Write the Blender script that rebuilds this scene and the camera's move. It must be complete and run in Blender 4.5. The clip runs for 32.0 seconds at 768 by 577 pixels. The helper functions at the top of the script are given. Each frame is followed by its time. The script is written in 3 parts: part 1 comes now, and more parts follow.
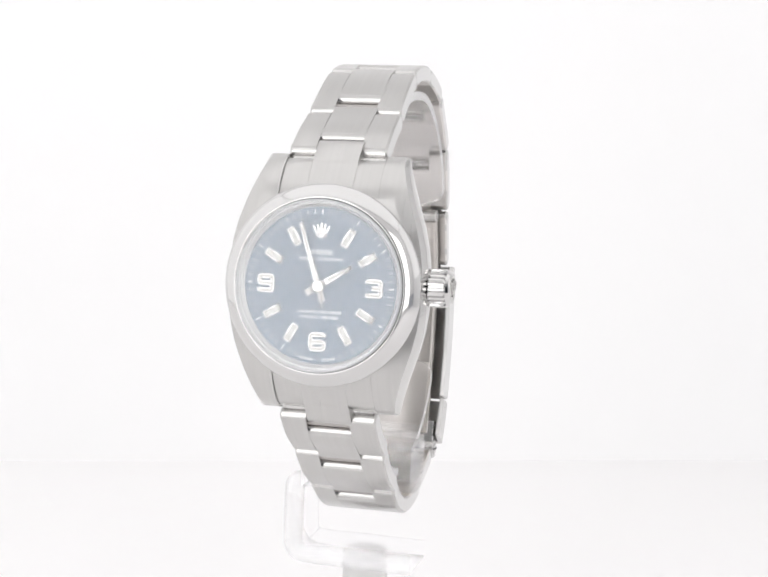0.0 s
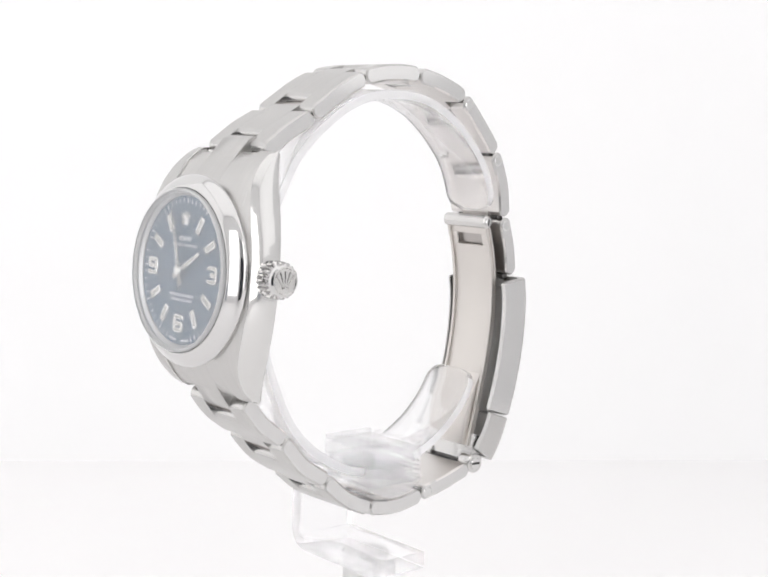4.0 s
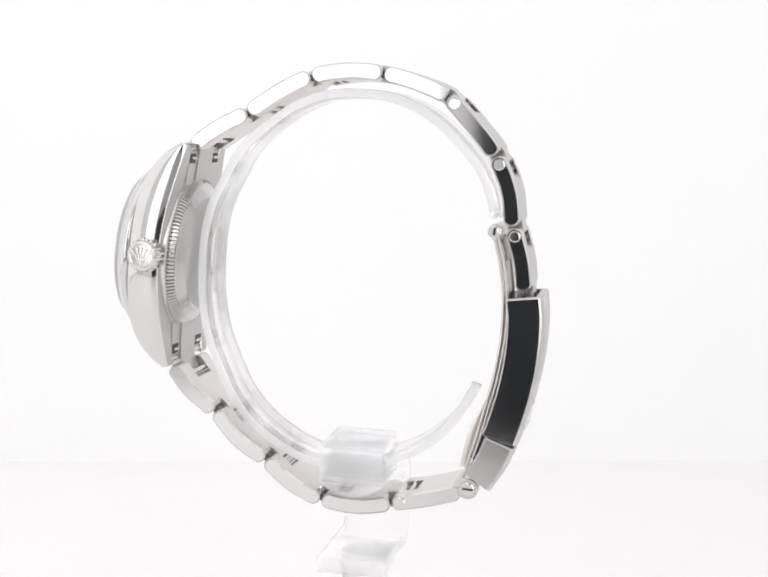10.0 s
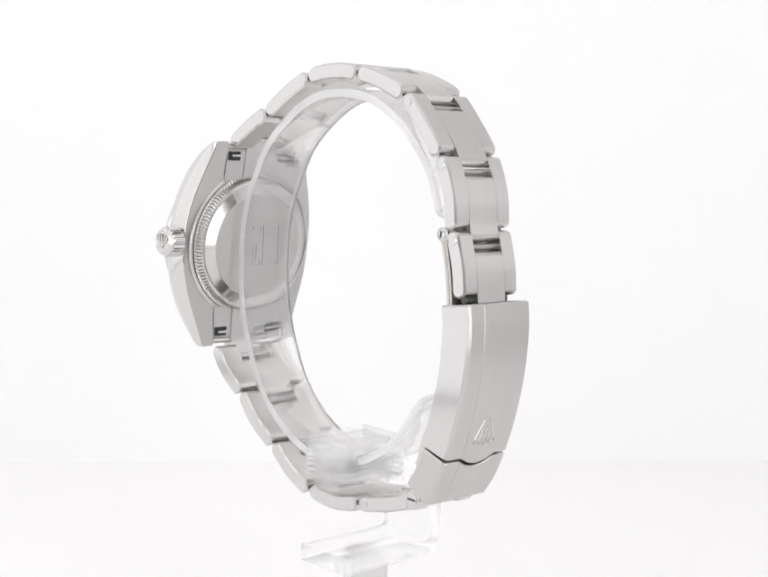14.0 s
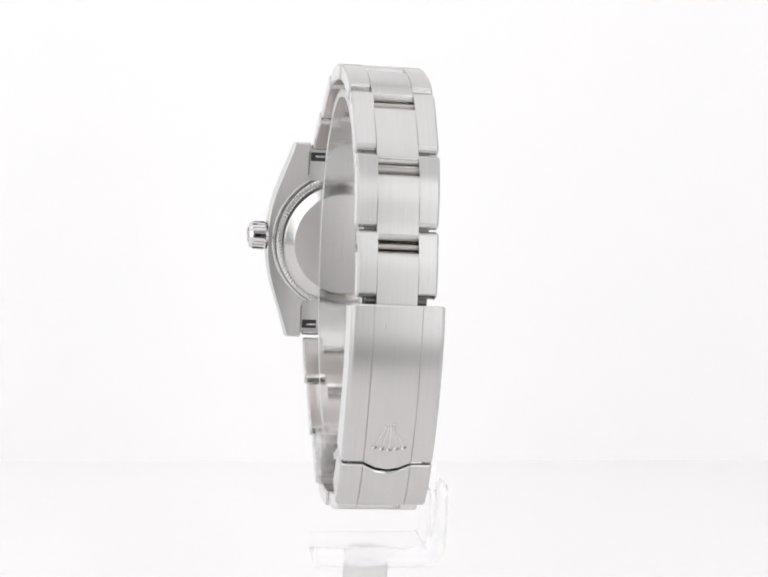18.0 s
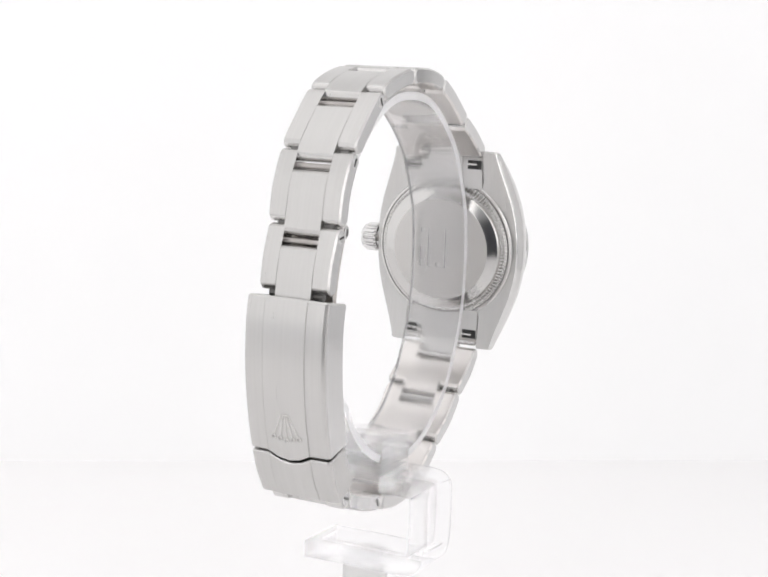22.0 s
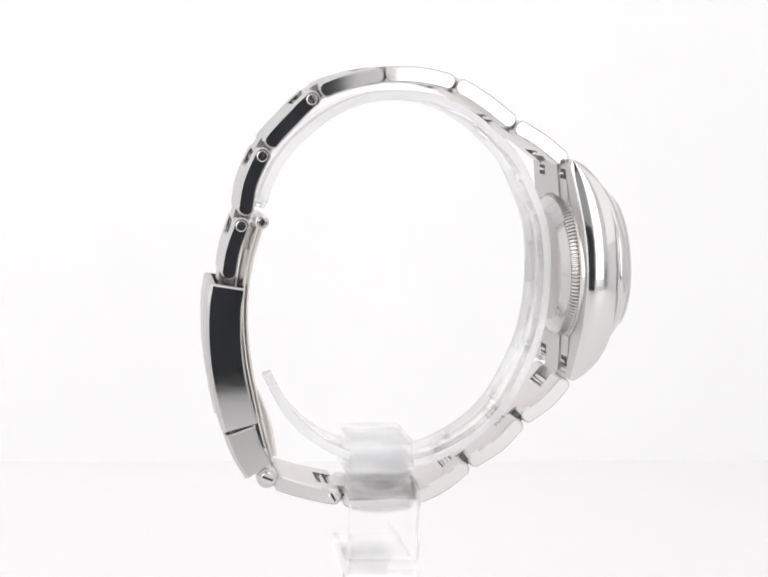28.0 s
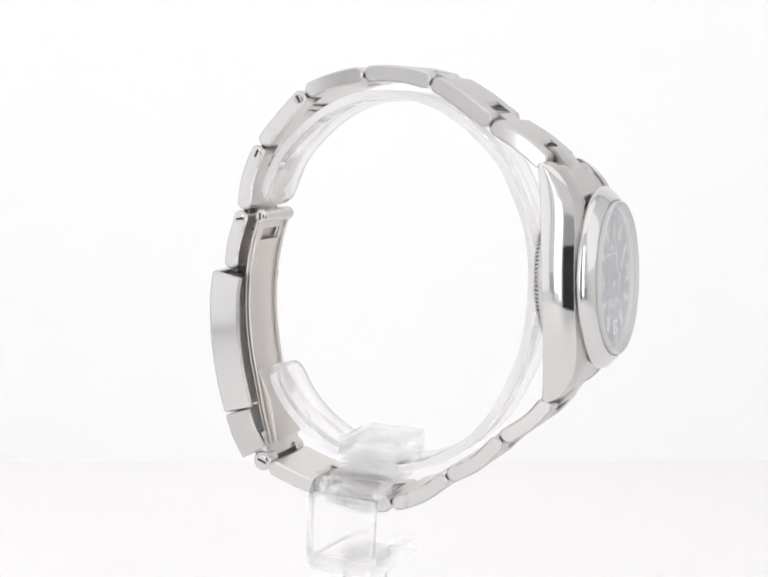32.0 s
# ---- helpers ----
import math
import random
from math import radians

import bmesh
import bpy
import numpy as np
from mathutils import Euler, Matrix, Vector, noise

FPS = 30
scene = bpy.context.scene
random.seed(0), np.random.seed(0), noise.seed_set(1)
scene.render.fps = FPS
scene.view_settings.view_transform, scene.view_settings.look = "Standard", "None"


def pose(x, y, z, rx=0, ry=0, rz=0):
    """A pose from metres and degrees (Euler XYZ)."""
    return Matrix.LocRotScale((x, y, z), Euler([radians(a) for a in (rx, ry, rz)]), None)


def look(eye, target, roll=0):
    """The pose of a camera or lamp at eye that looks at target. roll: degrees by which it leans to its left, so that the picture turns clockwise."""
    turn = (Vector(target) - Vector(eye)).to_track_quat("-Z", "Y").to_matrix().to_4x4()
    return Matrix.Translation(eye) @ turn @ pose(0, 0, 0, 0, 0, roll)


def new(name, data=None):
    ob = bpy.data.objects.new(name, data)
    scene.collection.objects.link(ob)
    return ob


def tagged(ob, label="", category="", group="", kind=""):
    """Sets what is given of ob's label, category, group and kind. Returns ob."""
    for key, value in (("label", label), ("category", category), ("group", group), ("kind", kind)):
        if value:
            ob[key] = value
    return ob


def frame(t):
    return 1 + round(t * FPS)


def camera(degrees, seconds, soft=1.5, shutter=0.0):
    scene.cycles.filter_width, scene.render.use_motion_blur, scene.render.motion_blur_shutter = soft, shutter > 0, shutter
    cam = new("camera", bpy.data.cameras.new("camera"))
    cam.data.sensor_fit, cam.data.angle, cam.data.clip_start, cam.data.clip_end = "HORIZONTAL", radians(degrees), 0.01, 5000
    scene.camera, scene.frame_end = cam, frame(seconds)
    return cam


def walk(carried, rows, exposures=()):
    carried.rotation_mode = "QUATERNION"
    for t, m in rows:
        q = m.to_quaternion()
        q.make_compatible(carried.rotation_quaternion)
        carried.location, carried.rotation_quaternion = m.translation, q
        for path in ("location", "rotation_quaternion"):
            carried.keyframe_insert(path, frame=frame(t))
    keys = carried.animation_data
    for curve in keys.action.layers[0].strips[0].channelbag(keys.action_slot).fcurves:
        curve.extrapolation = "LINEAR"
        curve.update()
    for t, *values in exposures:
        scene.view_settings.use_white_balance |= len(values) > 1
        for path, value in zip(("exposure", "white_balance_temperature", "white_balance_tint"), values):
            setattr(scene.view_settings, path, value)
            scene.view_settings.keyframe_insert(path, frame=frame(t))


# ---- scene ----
# Plan, in units of 0.87 mm: the turntable's axis is the world's z, the lens stands 240 units in front of it.
MM = 0.00087
DIST, EYE_Z = 240 * MM, 115 * MM
RATE, YAW = 8.748, -14.0

cam = camera(31.01, 32.0, soft=2.0)
CAM_POSE = Matrix(((0.999185, -0.039999, -0.005476, 0.0),
                   (-0.000285, 0.128656, -0.991689, -DIST),
                   (0.040371, 0.990882, 0.128539, EYE_Z),
                   (0.0, 0.0, 0.0, 1.0)))
walk(cam, [(0.0, CAM_POSE), (32.0, CAM_POSE)])


# ---------------------------------------------------------------- light
def area(name, m, w, h, power, colour=(1, 1, 1)):
    lamp = bpy.data.lights.new(name, "AREA")
    lamp.shape, lamp.size, lamp.size_y, lamp.energy, lamp.color = "RECTANGLE", w, h, power, colour
    ob = new(name, lamp)
    ob.matrix_world = m
    return ob


world = bpy.data.worlds.new("dim_room")
scene.world = world
world.use_nodes = True
world.node_tree.nodes["Background"].inputs[0].default_value = (0.9, 0.93, 1.0, 1)
world.node_tree.nodes["Background"].inputs[1].default_value = 0.02

TENT_X, TENT_TOP, TENT_FRONT = 0.30, 0.42, -0.235
WARM = (1.0, 0.988, 0.983)
area("ceiling_softbox", pose(0, -0.055, TENT_TOP - 0.006), 0.59, 0.34, 0.290, WARM)
area("side_softbox", look((-TENT_X + 0.006, -0.03, 0.205), (0, -0.03, 0.205)), 0.38, 0.40, 0.180, WARM)
area("side_softbox", look((TENT_X - 0.006, -0.105, 0.265), (0, -0.105, 0.265)), 0.23, 0.28, 0.072, WARM)
# two upright softboxes that flank the lens
area("front_softbox", look((-0.1225, TENT_FRONT + 0.004, 0.15), (-0.1225, 0, 0.15)), 0.110, 0.25, 0.128, WARM)
area("front_softbox", look((0.144, TENT_FRONT + 0.004, 0.15), (0.144, 0, 0.15)), 0.105, 0.25, 0.178, WARM)


# ---------------------------------------------------------------- materials
def material(name, colour, rough, metal=0.0, **extra):
    mat = bpy.data.materials.new(name)
    mat.use_nodes = True
    b = mat.node_tree.nodes["Principled BSDF"]
    b.inputs["Base Color"].default_value = (*colour, 1)
    b.inputs["Roughness"].default_value = rough
    b.inputs["Metallic"].default_value = metal
    for key, value in extra.items():
        b.inputs[key.replace("_", " ")].default_value = value
    return mat


def node(mat, kind, **inputs):
    n = mat.node_tree.nodes.new(kind)
    for key, value in inputs.items():
        n.inputs[key].default_value = value
    return n


def wire(mat, a, out, b, into):
    mat.node_tree.links.new(a.outputs[out], b.inputs[into])


def grain(mat, scale, bump, rough=None, colour=None, stretch=(1, 1, 1), detail=3.0):
    """Noise in object space for relief, gloss and colour; stretch gives brushing."""
    b = mat.node_tree.nodes["Principled BSDF"]
    tc, mp = node(mat, "ShaderNodeTexCoord"), node(mat, "ShaderNodeMapping")
    mp.inputs["Scale"].default_value = stretch
    wire(mat, tc, "Object", mp, "Vector")
    n = node(mat, "ShaderNodeTexNoise", Scale=scale, Detail=detail)
    wire(mat, mp, "Vector", n, "Vector")
    if bump:
        bp = node(mat, "ShaderNodeBump", Strength=bump[0], Distance=bump[1])
        wire(mat, n, "Fac", bp, "Height")
        wire(mat, bp, "Normal", b, "Normal")
    if rough:
        mr = node(mat, "ShaderNodeMapRange")
        mr.inputs["To Min"].default_value, mr.inputs["To Max"].default_value = rough
        wire(mat, n, "Fac", mr, "Value")
        wire(mat, mr, "Result", b, "Roughness")
    if colour:
        big = node(mat, "ShaderNodeTexNoise", Scale=scale * 0.3, Detail=2.0)
        wire(mat, mp, "Vector", big, "Vector")
        mx = node(mat, "ShaderNodeMix")
        mx.data_type = "RGBA"
        mx.inputs[6].default_value, mx.inputs[7].default_value = (*colour[0], 1), (*colour[1], 1)
        wire(mat, big, "Fac", mx, 0)
        wire(mat, mx, 2, b, "Base Color")
    return mat


STEEL = (0.64, 0.635, 0.625)
BRUSHED = grain(material("brushed_steel", STEEL, 0.34, 1.0), 1.0, (0.14, 0.00003), (0.24, 0.36),
                ((0.605, 0.597, 0.586), (0.55, 0.543, 0.533)), (9000, 160, 160))
POLISHED = grain(material("polished_steel", (0.66, 0.655, 0.65), 0.07, 1.0), 900.0, None, (0.05, 0.10))
CASE_SIDE = grain(material("worn_polished_steel", (0.68, 0.675, 0.665), 0.1, 1.0), 900.0, None, (0.07, 0.12))
for mat in (BRUSHED,):
    b = mat.node_tree.nodes["Principled BSDF"]
    b.inputs["Anisotropic"].default_value, b.inputs["Anisotropic Rotation"].default_value = 0.8, 0.25
    tg = mat.node_tree.nodes.new("ShaderNodeTangent")
    tg.direction_type, tg.axis = "RADIAL", "X"
    mat.node_tree.links.new(tg.outputs["Tangent"], b.inputs["Tangent"])
COVER_STEEL = grain(material("soft_polished_steel", (0.58, 0.572, 0.562), 0.16, 1.0), 900.0, None, (0.13, 0.2))
SATIN = grain(material("satin_steel", (0.64, 0.632, 0.62), 0.25, 1.0), 700.0, (0.05, 0.00002), (0.2, 0.3))
BACKDISC = grain(material("brushed_back_steel", (0.55, 0.538, 0.525), 0.34, 1.0), 1.0, None, (0.38, 0.44), None, (260, 90, 90))
INNER = grain(material("brushed_inner_steel", (0.66, 0.63, 0.60), 0.3, 1.0), 1.0, (0.1, 0.00003), (0.24, 0.38),
              None, (9000, 160, 160))
PIN_STEEL = grain(material("worn_pin_steel", (0.46, 0.435, 0.42), 0.3, 1.0), 900.0, (0.1, 0.00002), (0.25, 0.4))
# Steel darkened in colour to give the shade in link joints and the hinge.
SHADE_STEEL = grain(material("shade_dark_steel", (0.17, 0.167, 0.163), 0.45, 1.0), 900.0, (0.1, 0.00002), (0.38, 0.55))
# Near-black colour for the shade in screw slots and pockets, which are solid pieces.
RECESS_SHADE = material("recess_shade", (0.05, 0.05, 0.05), 0.5, 0.6)
# Lighter and warmer than STEEL: the floor's reflection put into the inner faces' colour.
LINK_BACK = grain(material("floor_lit_inner_steel", (0.72, 0.695, 0.675), 0.3, 1.0), 900.0, (0.03, 0.00002), (0.26, 0.36))
SILVER = material("applied_silver", (0.72, 0.72, 0.71), 0.1, 1.0)
REHAUT = grain(material("matt_silver", (0.60, 0.60, 0.605), 0.36, 1.0), 900.0, None, (0.38, 0.48))
GASKET = material("grey_gasket", (0.22, 0.22, 0.22), 0.45)
LUME = grain(material("white_lume", (0.62, 0.625, 0.605), 0.5), 3000.0, (0.05, 0.00001))
PRINT = material("white_print", (0.78, 0.80, 0.82), 0.5)
GLASS = material("sapphire_crystal", (1, 1, 1), 0.0, 0.0, Transmission_Weight=1.0, IOR=1.9)
ACRYLIC = material("clear_acrylic", (0.985, 0.987, 0.995), 0.05, 0.0, Transmission_Weight=1.0, IOR=1.22, Alpha=0.6)
BLOCK_ACRYLIC = material("clear_block_acrylic", (0.99, 0.99, 1.0), 0.03, 0.0, Transmission_Weight=0.92, IOR=1.1, Alpha=0.36)
BLOCK_EDGE = material("clear_block_edge", (0.97, 0.97, 0.99), 0.15, 0.0, Transmission_Weight=0.7, IOR=1.3, Alpha=0.5)
# Ring edges whitened in colour for the light that polished acrylic catches.
ACRYLIC_EDGE = material("whitened_acrylic_edge", (0.96, 0.96, 0.97), 0.3, 0.0, Transmission_Weight=0.6, IOR=1.3, Alpha=0.85)
FROST = material("frosted_crystal_edge", (0.86, 0.865, 0.87), 0.4, 0.0, Transmission_Weight=0.35, IOR=1.4)
DIAL = grain(material("blue_sunray_dial", (0.015, 0.083, 0.168), 0.42, 0.15, Coat_Weight=0.45, Coat_Roughness=0.22, Coat_IOR=1.6), 2500.0, None, (0.38, 0.44))
FABRIC = grain(material("white_tent_fabric", (0.86, 0.86, 0.865), 0.9), 900.0, (0.1, 0.0002), None,
               ((0.87, 0.87, 0.875), (0.85, 0.85, 0.855)))
# Floor and backdrop carry faint added emission that lifts their white; neither is a lamp.
FLOOR_MAT = grain(material("self_lit_white_acrylic", (0.87, 0.87, 0.875), 0.5, 0.0, Emission_Color=(1, 0.988, 0.984, 1), Emission_Strength=0.116), 400.0, (0.04, 0.0001), (0.42, 0.55),
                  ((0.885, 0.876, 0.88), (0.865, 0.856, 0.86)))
BACKDROP = grain(material("self_lit_white_fabric", (0.86, 0.86, 0.865), 0.9, 0.0, Emission_Color=(1, 0.988, 0.984, 1), Emission_Strength=0.182), 900.0, (0.1, 0.0002), None,
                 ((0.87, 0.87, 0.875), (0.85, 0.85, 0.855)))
BLACK = grain(material("black_cloth", (0.19, 0.20, 0.225), 0.9), 600.0, (0.2, 0.0003))
DARK_GREY = grain(material("dark_grey_panel", (0.42, 0.43, 0.44), 0.9), 600.0, (0.2, 0.0003))
GREY = grain(material("grey_panel", (0.50, 0.525, 0.565), 0.9), 600.0, (0.2, 0.0003))
POST_MAT = grain(material("frosted_post", (0.92, 0.915, 0.91), 0.35, 0.0, Transmission_Weight=0.6, IOR=1.3), 500.0, (0.03, 0.0001))


# ---------------------------------------------------------------- mesh tools
def U(x, v, z):
    return (x * MM, v * MM, z * MM)


def finish(bm, mats, choose=None, smooth=38):
    bmesh.ops.recalc_face_normals(bm, faces=bm.faces)
    for f in bm.faces:
        f.smooth = True
        if choose:
            f.material_index = choose(f)
    for f in bm.faces:
        if len(f.verts) > 8:
            f.smooth = False
            for e in f.edges:
                e.smooth = False
    for e in bm.edges:
        if len(e.link_faces) == 2 and e.calc_face_angle(0) > radians(smooth):
            e.smooth = False


def part(name, bm, mats, parent=None, label="", choose=None, smooth=38):
    """Links a bmesh as one mesh object under a thing or a part."""
    mats = mats if isinstance(mats, (list, tuple)) else [mats]
    finish(bm, mats, choose, smooth)
    me = bpy.data.meshes.new(name)
    bm.to_mesh(me)
    bm.free()
    for m in mats:
        me.materials.append(m)
    ob = new(name, me)
    if parent:
        ob.parent = parent
    if label:
        ob["label"] = label
    return ob


def side_polish(f):
    """Brushed faces 0; flanks and bevels that face sideways 1."""
    return 1 if abs(f.normal.x) > 0.5 else 0


def loft(rings, closed=True, caps=True, bm=None):
    """Rings of equally many points, skinned; units of the plan."""
    bm = bm or bmesh.new()
    made = [[bm.verts.new(U(*p)) for p in r] for r in rings]
    n = len(made[0])
    for a, b in zip(made, made[1:]):
        for i in range(n if closed else n - 1):
            j = (i + 1) % n
            bm.faces.new((a[i], a[j], b[j], b[i]))
    if caps:
        bm.faces.new(made[0][::-1])
        bm.faces.new(made[-1])
    return bm


def lathe(profile, place, n=96, wave=None, bm=None, cap=True):
    """profile: (radius, height) turned about an axis; place(r cos, r sin, h) gives the point. wave(i, k): factor on the radius."""
    bm = bm or bmesh.new()
    rows = []
    for k, (r, h) in enumerate(profile):
        if r < 1e-6:
            rows.append([bm.verts.new(U(*place(0, 0, h)))])
            continue
        ring = []
        for i in range(n):
            a = 2 * math.pi * i / n
            q = r * (wave(i, k) if wave else 1)
            ring.append(bm.verts.new(U(*place(q * math.cos(a), q * math.sin(a), h))))
        rows.append(ring)
    for a, b in zip(rows, rows[1:]):
        if len(a) == 1 and len(b) == 1:
            continue
        for i in range(n):
            j = (i + 1) % n
            if len(a) == 1:
                bm.faces.new((a[0], b[j], b[i]))
            elif len(b) == 1:
                bm.faces.new((a[i], a[j], b[0]))
            else:
                bm.faces.new((a[i], a[j], b[j], b[i]))
    if cap:
        for ring in (rows[0], rows[-1]):
            if len(ring) > 1:
                bm.faces.new(ring)
    return bm


def curve(points, steps=8):
    """A dense Catmull-Rom curve through points of the (v, z) plane."""
    p = [Vector(q) for q in points]
    p = [2 * p[0] - p[1]] + p + [2 * p[-1] - p[-2]]
    out = []
    for i in range(1, len(p) - 2):
        for k in range(steps):
            t = k / steps
            a, b, c, d = p[i - 1], p[i], p[i + 1], p[i + 2]
            out.append(0.5 * (2 * b + (c - a) * t + (2 * a - 5 * b + 4 * c - d) * t * t + (3 * b - a - 3 * c + d) * t ** 3))
    out.append(p[-2])
    return out


def lengths(line):
    s = [0.0]
    for a, b in zip(line, line[1:]):
        s.append(s[-1] + (b - a).length)
    return s


def along(line, s, at):
    """Point and unit direction at the length `at` along a dense line."""
    for i in range(len(s) - 1):
        if at <= s[i + 1] or i == len(s) - 2:
            k = (at - s[i]) / max(s[i + 1] - s[i], 1e-9)
            d = (line[i + 1] - line[i]).normalized()
            return line[i] + (line[i + 1] - line[i]) * k, d
    return line[-1], (line[-1] - line[-2]).normalized()


def capsule(line, s, s0, s1, h, out, x0, x1, draft=0.02, taper=0.012, edges=(0.16, 0.16), n=7, cap=5, reach=1.0, lean=74):
    """A bracelet piece: a bar along the line from s0 to s1, 2h thick, wide from x0 to x1, narrower on the outside by the draft.
    Its ends are rounded below a crisp edge, its rims bevelled. out: +1 or -1, the side of the line that is the outside."""
    r = h * reach
    prof = []

    def ring_point(at, off):
        p, d = along(line, s, at)
        q = p + Vector((-d.y, d.x)) * out * off
        return Vector((q.x, q.y))
    k = math.cos(radians(lean))
    a0, a1 = s0 + r * (1 - k), s1 - r * (1 - k)
    for i in range(n + 1):
        prof.append(ring_point(a0 + (a1 - a0) * i / n, h))
    for i in range(1, cap * 2):
        g = radians(lean * (1 - i / cap))
        prof.append(ring_point(s1 - r + r * math.cos(g), h * math.sin(g) / math.sin(radians(lean))))
    for i in range(n + 1):
        prof.append(ring_point(a1 + (a0 - a1) * i / n, -h))
    for i in range(1, cap * 2):
        g = radians(lean * (1 - i / cap))
        prof.append(ring_point(s0 + r - r * math.cos(g), -h * math.sin(g) / math.sin(radians(lean))))
    mid, way = along(line, s, (s0 + s1) / 2)
    outward = Vector((-way.y, way.x)) * out
    axis_pts = [along(line, s, s0 + h + (s1 - s0 - 2 * h) * i / 16)[0] for i in range(17)]

    def inset(w, e):
        q = min(axis_pts, key=lambda c: (w - c).length)
        return w + (q - w).normalized() * e
    rings = []
    for x, e, side in ((x0, edges[0], -1), (x0 + edges[0], 0, -1), (x1 - edges[1], 0, 1), (x1, edges[1], 1)):
        ring = []
        for p in prof:
            w = inset(p, e) if e else p
            ring.append((x - side * (draft * (w - mid).dot(outward) + taper * (w - mid).dot(way)), w.x, w.y))
        rings.append(ring)
    return loft(rings)


def sweep(path, section, out=1, caps=True, shift=None):
    """Skins a section of (x, offset outwards) along a dense (v, z) path. section may be a function of the ring. shift(i, x, o): length by which ring i slides along there."""
    rings = []
    last = len(path) - 1
    for i, p in enumerate(path):
        d = (path[min(i + 1, last)] - path[max(i - 1, 0)]).normalized()
        nrm = Vector((-d.y, d.x)) * out
        ring = []
        for x, o in (section(i) if callable(section) else section):
            q = p + nrm * o + (d * shift(i, x, o) if shift else Vector((0, 0)))
            ring.append((x, q.x, q.y))
        rings.append(ring)
    return loft(rings, caps=caps)


def rounded(w0, w1, h0, h1, r, n=4):
    """A rounded rectangle as (a, b) points."""
    pts = []
    for cx, cy, g0 in ((w1 - r, h1 - r, 0), (w0 + r, h1 - r, 90), (w0 + r, h0 + r, 180), (w1 - r, h0 + r, 270)):
        for i in range(n + 1):
            g = radians(g0 + 90 * i / n)
            pts.append((cx + r * math.cos(g), cy + r * math.sin(g)))
    return pts


def rod(x0, x1, v, z, r, n=24, edge=0.15):
    return lathe([(0, x0 - edge), (r * 0.6, x0 - edge * 0.6), (r - edge, x0), (r, x0 + edge), (r, x1 - edge), (r - edge, x1), (r * 0.6, x1 + edge * 0.6), (0, x1 + edge)],
                 lambda a, b, h: (h, v + a, z + b), n)


def brick(x0, x1, y0, y1, z0, z1, bm=None):
    bm = bm or bmesh.new()
    vs = [bm.verts.new((x, y, z)) for z in (z0, z1) for x, y in ((x0, y0), (x1, y0), (x1, y1), (x0, y1))]
    for q in ((0, 3, 2, 1), (4, 5, 6, 7), (0, 1, 5, 4), (1, 2, 6, 5), (2, 3, 7, 6), (3, 0, 4, 7)):
        bm.faces.new([vs[i] for i in q])
    return bm


